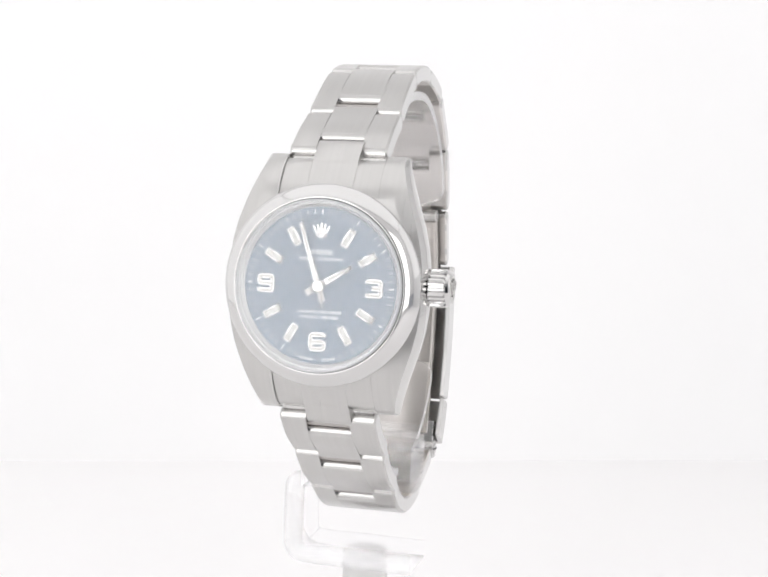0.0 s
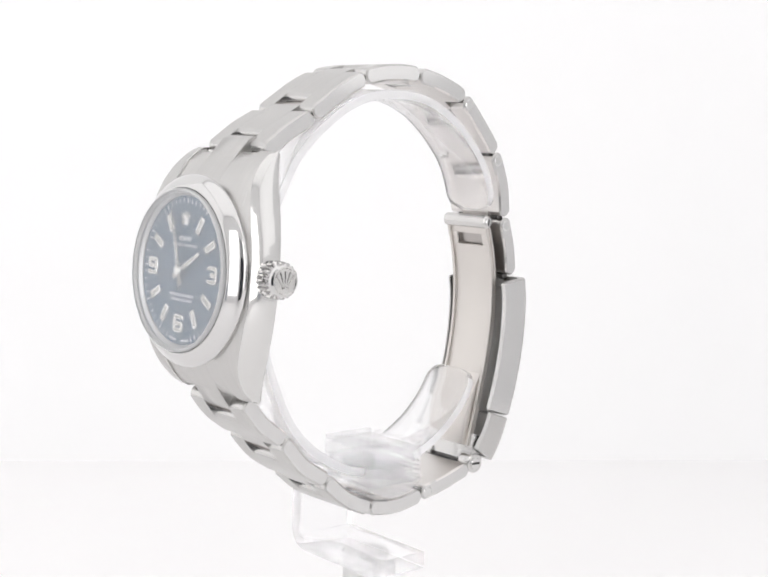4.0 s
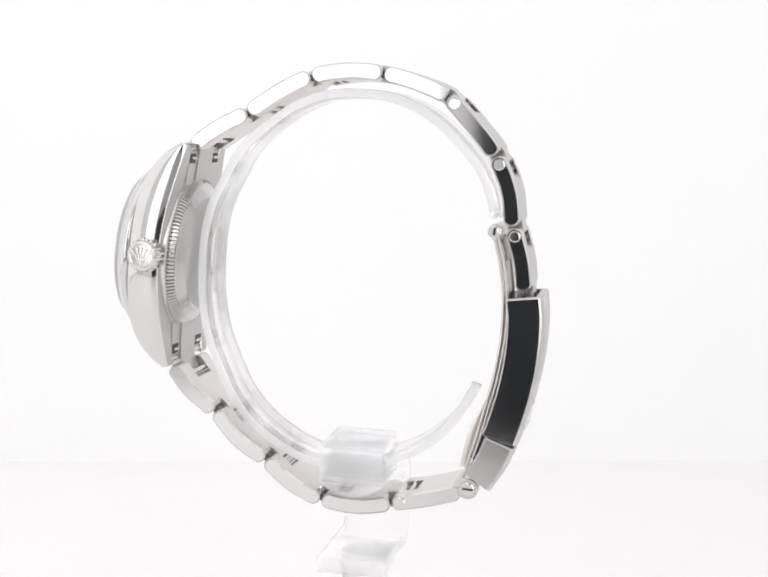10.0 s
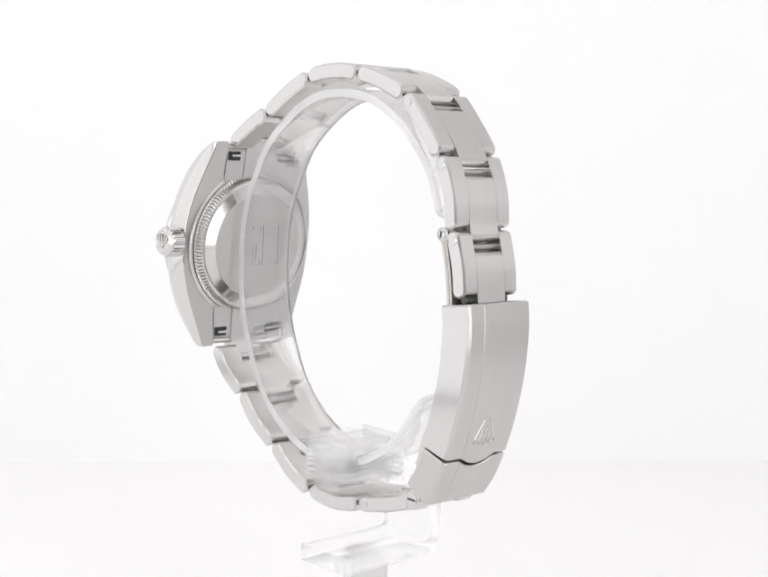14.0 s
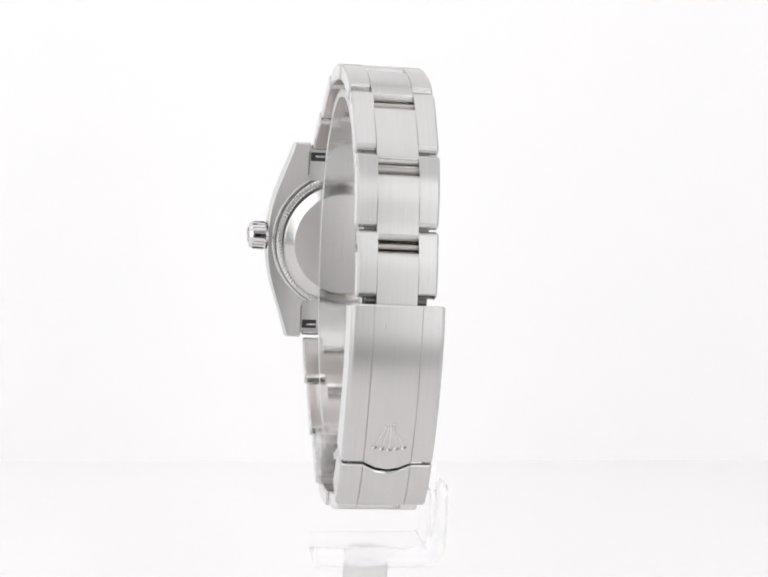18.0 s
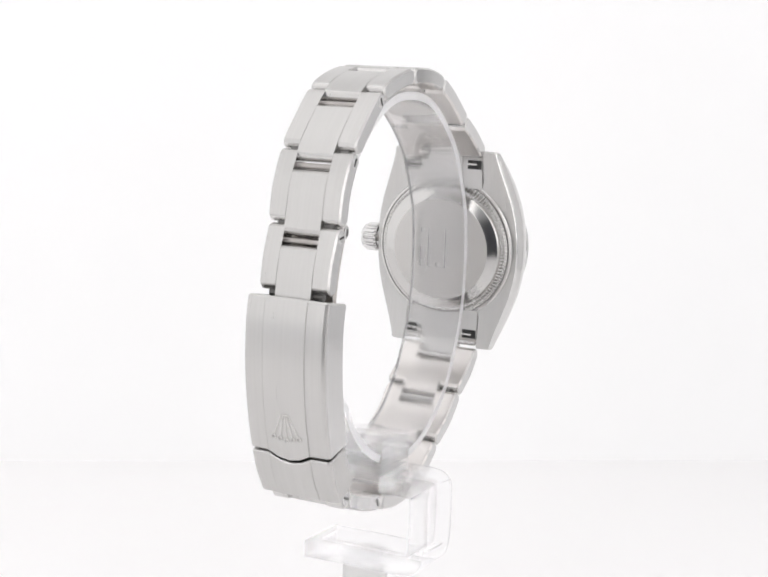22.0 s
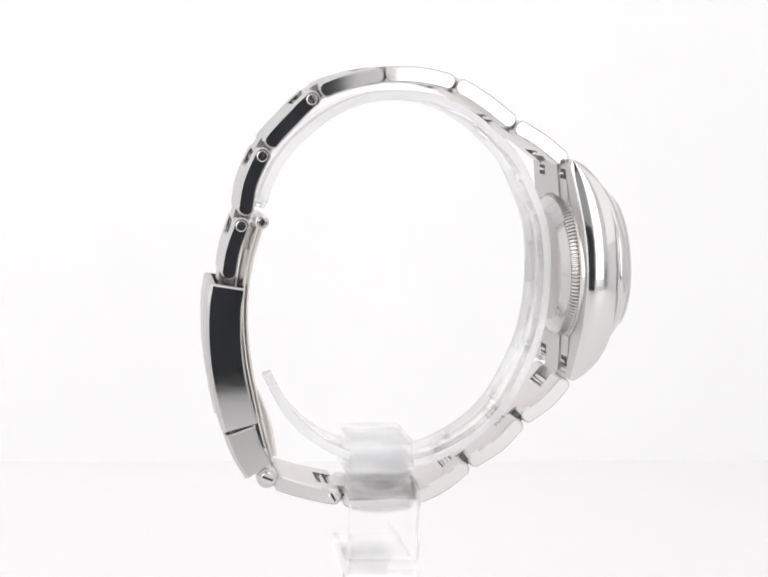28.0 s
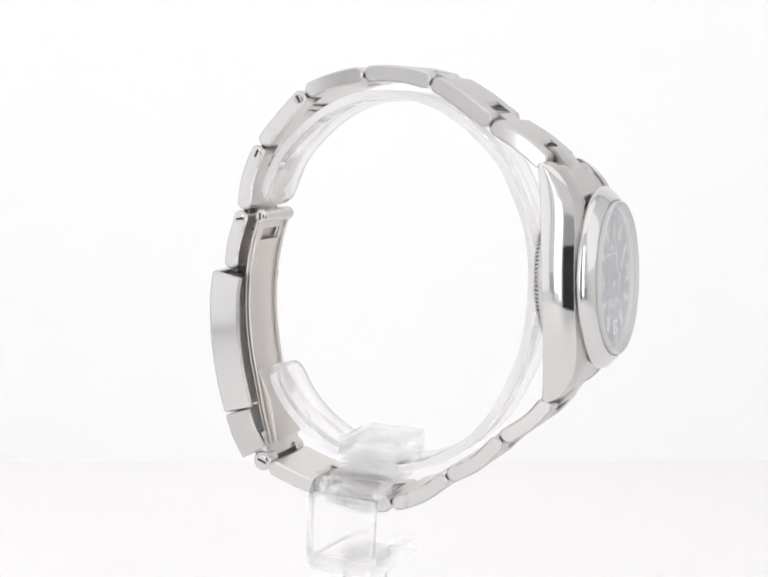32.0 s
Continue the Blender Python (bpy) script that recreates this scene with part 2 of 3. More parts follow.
# ---------------------------------------------------------------- the light tent
def tent():
    """White table that meets the back wall, side walls, ceiling, and a front with a slot for the lens."""
    floor_bm = bmesh.new()
    back_l, back_r = BACK_L, BACK_R
    def at(k, up, inward):
        p = Vector(back_l).lerp(Vector(back_r), k)
        nrm = Vector((back_r[1] - back_l[1], -(back_r[0] - back_l[0]))).normalized()
        q = p + nrm * inward
        return (q.x, q.y, up)
    rc = 0.0
    rows = [[(x, TENT_FRONT, 0) for x in (-TENT_X - 0.02, TENT_X + 0.02)], [at(k, 0, rc) for k in (-1.2, 2.2)]]
    vs = [[floor_bm.verts.new(p) for p in r] for r in rows]
    floor_bm.faces.new((vs[0][0], vs[0][1], vs[1][1], vs[1][0]))
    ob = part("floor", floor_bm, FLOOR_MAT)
    tagged(ob, "smooth matt white acrylic table surface with an added faint glow", "floor", kind="structure")
    bm = bmesh.new()
    prof = [(0.0, 0), (TENT_TOP, 0)]
    vs = [[bm.verts.new(at(k, u, i)) for k in (-1.2, 2.2)] for u, i in prof]
    for a, b in zip(vs, vs[1:]):
        bm.faces.new((a[0], a[1], b[1], b[0]))
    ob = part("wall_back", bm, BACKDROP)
    tagged(ob, "plain white seamless fabric backdrop with an added faint glow behind the watch", "backdrop", kind="structure")
    yb = max(back_l[1], back_r[1]) + 0.02
    for name, x in (("wall_left", -TENT_X), ("wall_right", TENT_X)):
        ob = part(name, brick(x - 0.004, x + 0.004, TENT_FRONT, yb, -0.004, TENT_TOP), FABRIC)
        tagged(ob, "white diffusing fabric side of the light tent", "wall", kind="structure")
    ob = part("ceiling", brick(-TENT_X, TENT_X, TENT_FRONT, yb, TENT_TOP, TENT_TOP + 0.008), FABRIC)
    tagged(ob, "white diffusing fabric top of the light tent", "ceiling", kind="structure")
    s0, s1, top = SLOT
    bm = brick(-TENT_X, s0, TENT_FRONT - 0.006, TENT_FRONT, 0, TENT_TOP)
    brick(s1, TENT_X, TENT_FRONT - 0.006, TENT_FRONT, 0, TENT_TOP, bm)
    brick(s0, s1, TENT_FRONT - 0.006, TENT_FRONT, top, TENT_TOP, bm)
    ob = part("wall_front", bm, FABRIC)
    tagged(ob, "white fabric front of the tent with an opening for the lens", "wall", kind="structure")
    # Unseen grey panels, added so that the polished flanks mirror a greyer tone.
    for name, x0, x1 in (("reflection_panel_left", -TENT_X, -0.190), ("reflection_panel_right", 0.212, TENT_X)):
        ob = part(name, brick(x0, x1, TENT_FRONT, TENT_FRONT + 0.004, 0.006, 0.058), GREY)
        tagged(ob, "unseen low grey panel added at the front corner for the steel to mirror", "wall", kind="structure")
    # Another unseen panel, added to lighten the slot's upper part in reflections.
    ob = part("reflection_panel_top", brick(s0, s1, TENT_FRONT - 0.006, TENT_FRONT - 0.002, 0.155, top), DARK_GREY)
    tagged(ob, "unseen dark grey panel added above the lens opening for the steel to mirror", "wall", kind="structure")
    bm = brick(s0 - 0.02, s1 + 0.02, TENT_FRONT - 0.13, TENT_FRONT - 0.12, -0.02, top + 0.03)
    brick(s0 - 0.03, s0 - 0.02, TENT_FRONT - 0.13, TENT_FRONT - 0.007, -0.02, top + 0.03, bm)
    brick(s1 + 0.02, s1 + 0.03, TENT_FRONT - 0.13, TENT_FRONT - 0.007, -0.02, top + 0.03, bm)
    brick(s0 - 0.03, s1 + 0.03, TENT_FRONT - 0.13, TENT_FRONT - 0.007, top + 0.03, top + 0.04, bm)
    ob = part("wall_dark", bm, BLACK)
    tagged(ob, "black cloth of the dark room behind the lens", "wall", kind="structure")


BACK_L, BACK_R = (-0.0983, 0.1625), (0.1149, 0.1967)
SLOT = (-0.055, 0.072, 0.250)
tent()

# ---------------------------------------------------------------- the watch
watch = tagged(new("wristwatch"), "steel wristwatch with blue dial and link bracelet on a clear stand", "watch")
HEAD_X, HEAD_V, HEAD_Z, HEAD_TILT = 0.65, -33.4, -26.4, radians(4)
HC, HS = math.cos(HEAD_TILT), math.sin(HEAD_TILT)


def H(x, h, d):
    """A point of the watch head: across, up the dial, out of the dial."""
    return (HEAD_X + x, HEAD_V + h * HS - d * HC, HEAD_Z + h * HC + d * HS)


def lerp_table(table, x):
    for (a, fa), (b, fb) in zip(table, table[1:]):
        if x <= b:
            return fa + (fb - fa) * (x - a) / (b - a)
    return table[-1][1]


WIDTH = ((0, 15.45), (3, 15.35), (6, 14.95), (9, 14.25), (12, 13.25), (15, 12.2), (17.5, 11.4), (19.4, 10.9))
FRONT = ((0, 6.4), (8, 6.3), (11, 6.0), (13, 5.6), (14.5, 5.05), (16, 4.2), (17.5, 3.0), (18.6, 1.7), (19.4, 0.2))


def back_of(h):
    return 0.5 - 1.7 * (h / 19.0) ** 2


def case_choose(f):
    # flanks polished, lug tops brushed
    return 1 if abs(f.normal.x) > 0.3 else 0


def flank(w, bk, fr, c):
    """The bulging side of the case from the back edge to the chamfer at the front: (x, d)."""
    pts = [(w - 0.62, bk), (w - 0.46, bk + 0.12)]
    for i in range(9):
        k = i / 8
        pts.append((w - 0.5 * (2 * k - 0.9) ** 2, bk + 0.2 + (fr - c - bk - 0.2) * k))
    return pts + [(w - 0.66, fr - c * 0.85), (w - 1.3, fr - 0.42), (w - 2.4, fr - 0.12), (w - 3.1, fr)]


def make_case():
    bm = bmesh.new()
    hs = [-13 + 26 * i / 26 for i in range(27)]
    rings = []
    for h in hs:
        w, fr, bk = lerp_table(WIDTH, abs(h)), lerp_table(FRONT, abs(h)), back_of(h)
        c = 0.7
        edge = flank(w, bk, fr, c)
        rings.append([H(-x, h, d) for x, d in edge] + [H(x, h, d) for x, d in edge[::-1]])
    loft(rings, bm=bm)
    body = part("case", bm, [BRUSHED, CASE_SIDE], watch, "steel middle case with polished flanks", case_choose, 30)
    lugs = []
    for sx in (-1, 1):
        for sh in (-1, 1):
            rings = []
            for h in (13, 14, 15, 16, 17, 17.8, 18.5, 19.0, 19.3):
                w, fr, bk = lerp_table(WIDTH, h), lerp_table(FRONT, h), back_of(h)
                fr = max(fr, bk + 0.9)
                if h > 19.1:
                    w, fr, bk = w - 0.25, fr - 0.2, bk + 0.25
                c = min(0.7, (fr - bk) * 0.3)
                rings.append([H(sx * x, sh * h, d) for x, d in flank(w, bk, fr, c) + [(7.73, fr), (7.65, fr - 0.1), (7.65, bk + 0.2), (7.8, bk)]])
            lugs.append(part("lug", loft(rings), [BRUSHED, CASE_SIDE], body, "brushed steel lug with polished flank", case_choose, 30))
    smooth_seam([body] + lugs)
    return body


def smooth_seam(obs):
    """Lets the shading run on from one mesh to the next where their points meet, as on one milled piece."""
    seen = {}
    for ob in obs:
        me = ob.data
        for p in me.polygons:
            if p.loop_total <= 8:
                for l in p.loop_indices:
                    c = me.vertices[me.loops[l].vertex_index].co
                    seen.setdefault(tuple(round(q * 1e7) for q in c), []).append((ob.name, me.corner_normals[l].vector.copy()))
    for ob in obs:
        me = ob.data
        out = [n.vector.copy() for n in me.corner_normals]
        for p in me.polygons:
            if p.loop_total <= 8:
                for l in p.loop_indices:
                    c = me.vertices[me.loops[l].vertex_index].co
                    others = [n for who, n in seen[tuple(round(q * 1e7) for q in c)] if who != ob.name]
                    best = max(others, key=lambda n: n.dot(out[l]), default=None)
                    if best is not None and best.dot(out[l]) > 0.8:
                        out[l] = (out[l] + best).normalized()
        me.normals_split_custom_set(out)


def ring_at(a, b, h):
    return H(a, b, h)


case = make_case()
part("bezel", lathe([(14.5, 6.0), (14.82, 6.25), (14.92, 6.45), (14.93, 6.72), (14.88, 6.92), (14.76, 7.14), (14.55, 7.38), (14.27, 7.66), (13.95, 7.95), (13.6, 8.23), (13.24, 8.48), (12.96, 8.64),
                     (12.85, 8.67), (12.76, 8.65), (12.72, 8.55), (12.72, 6.6)], ring_at, 160, cap=False), POLISHED, watch, "smooth domed polished steel bezel")
part("inner_ring", lathe([(12.7, 8.22), (12.4, 8.22), (12.28, 8.15), (12.2, 8.0), (12.0, 7.96), (11.96, 7.62), (11.52, 7.18), (11.48, 6.7)], ring_at, 128, cap=False), REHAUT, watch, "matt silver ring around the dial")
part("gasket", lathe([(12.73, 8.6), (12.62, 8.62), (12.6, 8.55), (12.6, 8.24), (12.73, 8.24)], ring_at, 96, cap=False), GASKET, watch, "grey gasket around the crystal")
crystal = part("crystal", lathe([(0, 8.28), (12.57, 8.28), (12.57, 9.15), (12.48, 9.32), (12.3, 9.42), (0, 9.42)], ring_at, 96), [GLASS, FROST], watch, "clear flat sapphire crystal standing proud of the bezel",
               lambda f: 0 if abs(f.normal.z * HS - f.normal.y * HC) > 0.95 else 1, 3)
crystal.visible_shadow = False
dial = part("dial", lathe([(0, 7.0), (12.1, 7.0), (12.1, 6.6), (0, 6.6)], ring_at, 96), DIAL, watch, "dark blue sunray dial")

# caseback
part("caseback", lathe([(12.9, 0.7), (13.3, 0.3), (13.3, -0.35), (13.1, -0.45), (12.6, -1.35), (12.3, -1.5)], ring_at, 480,
                       lambda i, k: 0.962 if (k in (3, 4) and i % 4 < 2) else 1.0, cap=False), SATIN, watch, "fluted steel rim of the screw-down case back", smooth=12)
part("caseback_seat", lathe([(14.2, 0.7), (14.15, -0.15), (13.95, -0.35), (13.6, -0.4), (13.42, -0.25), (13.4, 0.4)], ring_at, 128, cap=False), SATIN, watch, "smooth steel seat around the case back", smooth=30)
part("caseback_cover", lathe([(12.35, -1.46), (11.75, -1.5), (11.6, -1.56), (10.05, -2.4), (9.9, -2.45)], ring_at, 128, cap=False),
     COVER_STEEL, watch, "polished sloping steel rim of the case back", smooth=20)
part("caseback_disc", lathe([(9.9, -2.45), (9.8, -2.48), (0, -2.5)], ring_at, 96, cap=False), BACKDISC, watch, "plain satin steel disc of the case back")

# crown
CROWN_H, CROWN_D = 0.3, 2.2


def crown_at(a, b, h):
    return H(h, CROWN_H + a, CROWN_D + b)


crown = part("crown", lathe([(1.6, 14.4), (1.9, 15.2), (2.5, 15.3), (2.85, 15.6), (2.85, 17.7), (2.6, 17.95), (2.45, 18.4), (2.2, 18.62), (2.0, 18.66), (1.9, 18.58), (1.2, 18.68), (0.6, 18.73), (0, 18.75)], crown_at, 120,
                            lambda i, k: 0.88 if (3 <= k <= 4 and i % 6 < 3) else 1.0), [POLISHED, SATIN], watch, "fluted winding crown with a flat end", lambda f: 1 if f.normal.x > 0.9 else 0, 20)
def crown_plate(pts):
    """A low raised piece on the crown's end."""
    bm = bmesh.new()
    low, top = [[bm.verts.new(U(*crown_at(a, b, h))) for a, b in pts] for h in (18.5, 18.86)]
    bm.faces.new(top)
    bm.faces.new(low[::-1])
    for i in range(4):
        bm.faces.new((low[i], low[(i + 1) % 4], top[(i + 1) % 4], top[i]))
    return bm


for g in (-36, -18, 0, 18, 36):
    c, s_ = math.cos(radians(g)), math.sin(radians(g))
    part("emblem_ray", crown_plate([((u + 1.35) * c - 1.35 + w * s_, (u + 1.35) * s_ - w * c) for u, w in ((-0.85, -0.13), (1.5, -0.17), (1.5, 0.17), (-0.85, 0.13))]), SATIN, crown)
part("emblem_base", crown_plate(((-1.15, -0.5), (-0.8, -0.5), (-0.8, 0.5), (-1.15, 0.5))), SATIN, crown, "base of the raised fan-shaped emblem")


# dial furniture
def plate(pts, d0, d1, bm=None, edge=0.08):
    """A flat raised piece on the dial from its outline (x, h)."""
    bm = bm or bmesh.new()
    cx, cy = sum(p[0] for p in pts) / len(pts), sum(p[1] for p in pts) / len(pts)
    low = [bm.verts.new(U(*H(x, h, d0))) for x, h in pts]
    mid = [bm.verts.new(U(*H(x, h, d1 - edge * 0.6))) for x, h in pts]
    top = []
    for x, h in pts:
        l = math.hypot(x - cx, h - cy)
        k = max(0.0, 1 - edge / max(l, 1e-6))
        top.append(bm.verts.new(U(*H(cx + (x - cx) * k, cy + (h - cy) * k, d1))))
    n = len(pts)
    for a, b in ((low, mid), (mid, top)):
        for i in range(n):
            j = (i + 1) % n
            bm.faces.new((a[i], a[j], b[j], b[i]))
    bm.faces.new(top)
    bm.faces.new(low[::-1])
    return bm


def bar(g, r0, r1, w0, w1=None):
    """Outline of a bar that points to the clock angle g (degrees), from radius r0 to r1."""
    w1 = w0 if w1 is None else w1
    a = radians(g)
    ux, uh = math.sin(a), math.cos(a)
    return [(ux * r - uh * w * s, uh * r + ux * w * s) for r, w, s in ((r0, w0, -1), (r1, w1, -1), (r1, w1, 1), (r0, w0, 1))]


for hour in (1, 2, 4, 5, 7, 8, 10, 11):
    base = part("hour_marker", plate(bar(hour * 30, 6.7, 9.6, 0.62), 7.0, 7.35), SILVER, watch, "white luminous baton in a silver frame")
    base["group"] = "hour markers"
    bm = plate(bar(hour * 30, 6.93, 9.37, 0.40), 7.3, 7.4)
    for f in bm.faces:
        f.material_index = 1
    ob = part("lume", bm, [LUME, LUME], None)
    ob.parent = base


def stroke(path, x, h, half, d0, d1, bm, edge=0.07, arc=0.42):
    """A ribbon with rounded corners along a path of the dial, centred on (x, h)."""
    pts = []
    for i, p in enumerate(path):
        p = Vector(p)
        if 0 < i < len(path) - 1:
            a, b = Vector(path[i - 1]) - p, Vector(path[i + 1]) - p
            a, b = a.normalized() * min(arc, a.length * 0.5), b.normalized() * min(arc, b.length * 0.5)
            for k in range(6):
                t = k / 5
                pts.append(p + a * (1 - t) ** 2 + b * t ** 2)
        else:
            pts.append(p)
    rings = []
    for i, p in enumerate(pts):
        d = (pts[min(i + 1, len(pts) - 1)] - pts[max(i - 1, 0)]).normalized()
        n = Vector((-d.y, d.x))
        rings.append([H(x + p.x + n.x * o, h + p.y + n.y * o, q) for o, q in ((-half, d0), (-half, d1 - edge), (-half + edge, d1), (half - edge, d1), (half, d1 - edge), (half, d0))])
    return loft(rings, bm=bm)


NINE = [[(0.28, 0.02), (-1.0, 0.02), (-1.0, 1.04), (1.0, 1.04), (1.0, -1.04), (-1.0, -1.04), (-1.0, -0.72)], [(0.2, 0.02), (0.98, 0.02)]]
STROKES = {"9": NINE, "6": [[(-u, -w) for u, w in q] for q in NINE],
           "3": [[(-1.0, 0.72), (-1.0, 1.04), (1.0, 1.04), (1.0, 0.3), (0.78, 0.0), (1.0, -0.3), (1.0, -1.04), (-1.0, -1.04), (-1.0, -0.72)], [(-0.35, 0.0), (0.84, 0.0)]]}
for text, x, h in (("3", 8.2, 0.0), ("6", 0.0, -8.2), ("9", -8.2, 0.0)):
    rim, fill = bmesh.new(), bmesh.new()
    for i, q in enumerate(STROKES[text]):
        stroke(q, x, h, 0.37, 7.0, 7.42 + 0.004 * i, rim)
        stroke([(u * 0.99, w * 0.99) for u, w in q], x, h, 0.21, 7.2, 7.46 + 0.004 * i, fill, 0.03)
    num = part("numeral", rim, SILVER, watch, "squared silver numeral filled with white")
    part("lume", fill, LUME, num)

# emblem below twelve: a plain fan of five bars on a foot
part("emblem_base", plate([(-0.75, 7.0), (0.75, 7.0), (0.85, 7.45), (-0.85, 7.45)], 7.0, 7.35), SILVER, dial, "base of the applied fan-shaped emblem")
for k in (-2, -1, 0, 1, 2):
    x1 = k * 0.62
    top = 9.2 - 0.22 * abs(k)
    part("emblem_ray", plate([(k * 0.28 - 0.2, 7.4), (k * 0.28 + 0.2, 7.4), (x1 + 0.13, top), (x1 - 0.13, top)], 7.0, 7.32), SILVER, dial)

# printed lines: plain bars above the centre, words below it
for x0, x1, h0, h1, n in ((-1.75, 1.75, 4.5, 5.25, 5), (-3.4, 3.4, 3.68, 4.1, 15)):
    bm = bmesh.new()
    for i in range(n):
        if n == 15 and i == 6:
            continue
        a = x0 + (x1 - x0) * i / n
        b = x0 + (x1 - x0) * (i + 0.72) / n
        k = (b - a) * 0.32
        # a letter's width in two strokes
        plate([(a, h0), (a + k, h0), (a + k, h1), (a, h1)], 7.0, 7.03, bm, 0.01)
        plate([(b - k, h0), (b, h0), (b, h1), (b - k, h1)], 7.0, 7.03, bm, 0.01)
    part("printed_line", bm, PRINT, dial, "small white printed line")


def words(text, width, height, x, h):
    """A printed line in the built-in font, fitted to a width and a height."""
    cu = bpy.data.curves.new("words", "FONT")
    cu.body, cu.size, cu.resolution_u, cu.offset = text, 1.0, 3, 0.025
    tmp = new("words", cu)
    me = bpy.data.meshes.new_from_object(tmp.evaluated_get(bpy.context.evaluated_depsgraph_get()))
    bpy.data.objects.remove(tmp)
    bm = bmesh.new()
    bm.from_mesh(me)
    bpy.data.meshes.remove(me)
    lo = [min(v.co[i] for v in bm.verts) for i in range(2)]
    hi = [max(v.co[i] for v in bm.verts) for i in range(2)]
    for v in bm.verts:
        v.co = Vector(U(*H(x + width * ((v.co.x - lo[0]) / (hi[0] - lo[0]) - 0.5), h + height * ((v.co.y - lo[1]) / (hi[1] - lo[1]) - 0.5), 7.03)))
    return bm


for text, width, h in (("SUPERLATIVE CHRONOMETER", 6.8, -3.85), ("OFFICIALLY CERTIFIED", 5.9, -4.6)):
    part("printed_line", words(text, width, 0.46, 0, h), PRINT, dial, "small white printed words")
for g in (171, 189):
    bm = bmesh.new()
    for k in range(-2, 3):
        plate(bar(g + k * 2.2, 10.65, 11.05, 0.12), 7.0, 7.03, bm, 0.01)
    part("printed_line", bm, PRINT, dial, "tiny white printed line at the dial's foot")
bm = bmesh.new()
for i in range(60):
    if abs(i - 30) > 2:
        plate(bar(i * 6, 10.35, 11.1, 0.07 if i % 5 else 0.11), 7.0, 7.03, bm, 0.01)
part("minute_track", bm, PRINT, dial, "white printed minute track")


def hand(name, g, r0, r1, w0, w1, d, lume=None):
    ob = part(name, plate(bar(g, r0, r1, w0, w1), d, d + 0.14), SILVER, watch, "slim silver " + name.replace("_", " "))
    if lume:
        part("lume", plate(bar(g, lume[0], lume[1], w0 * 0.5, w1 * 0.5), d + 0.12, d + 0.18), LUME, ob)
    return ob


hand("hour_hand", 58.5, -2.3, 5.6, 0.52, 0.30, 7.55, (1.6, 5.2))
hand("minute_hand", -18.3, -2.4, 9.6, 0.48, 0.26, 7.85, (1.6, 9.0))
hand("second_hand", -15.5, -3.3, 9.9, 0.14, 0.05, 8.15)
part("hand_boss", lathe([(0.95, 7.0), (0.95, 8.2), (0.75, 8.4), (0, 8.42)], ring_at, 32), SILVER, watch, "polished centre boss of the hands")

# ---------------------------------------------------------------- bracelet
TOP_NODES = [(-31.4, -7.7), (-21.8, -1.6), (-11.0, 4.78), (1.2, 5.75), (12.1, 2.2), (20.5, -7.07), (24.0, -18.65), (26.45, -30.2)]
TOP_MIDS = [(-26.7, -4.3), (-16.0, 2.3), (-5.1, 5.95), (6.8, 4.5), (16.9, -2.6), (23.1, -12.9), (25.75, -24.6)]
LOW_NODES = [(-34.0, -45.9), (-26.1, -53.5), (-16.8, -61.4), (-6.7, -67.55), (5.6, -67.3), (17.6, -64.2)]
LOW_MIDS = [(-30.6, -50.1), (-22.0, -58.0), (-12.1, -65.2), (-0.5, -68.3), (11.5, -66.1)]


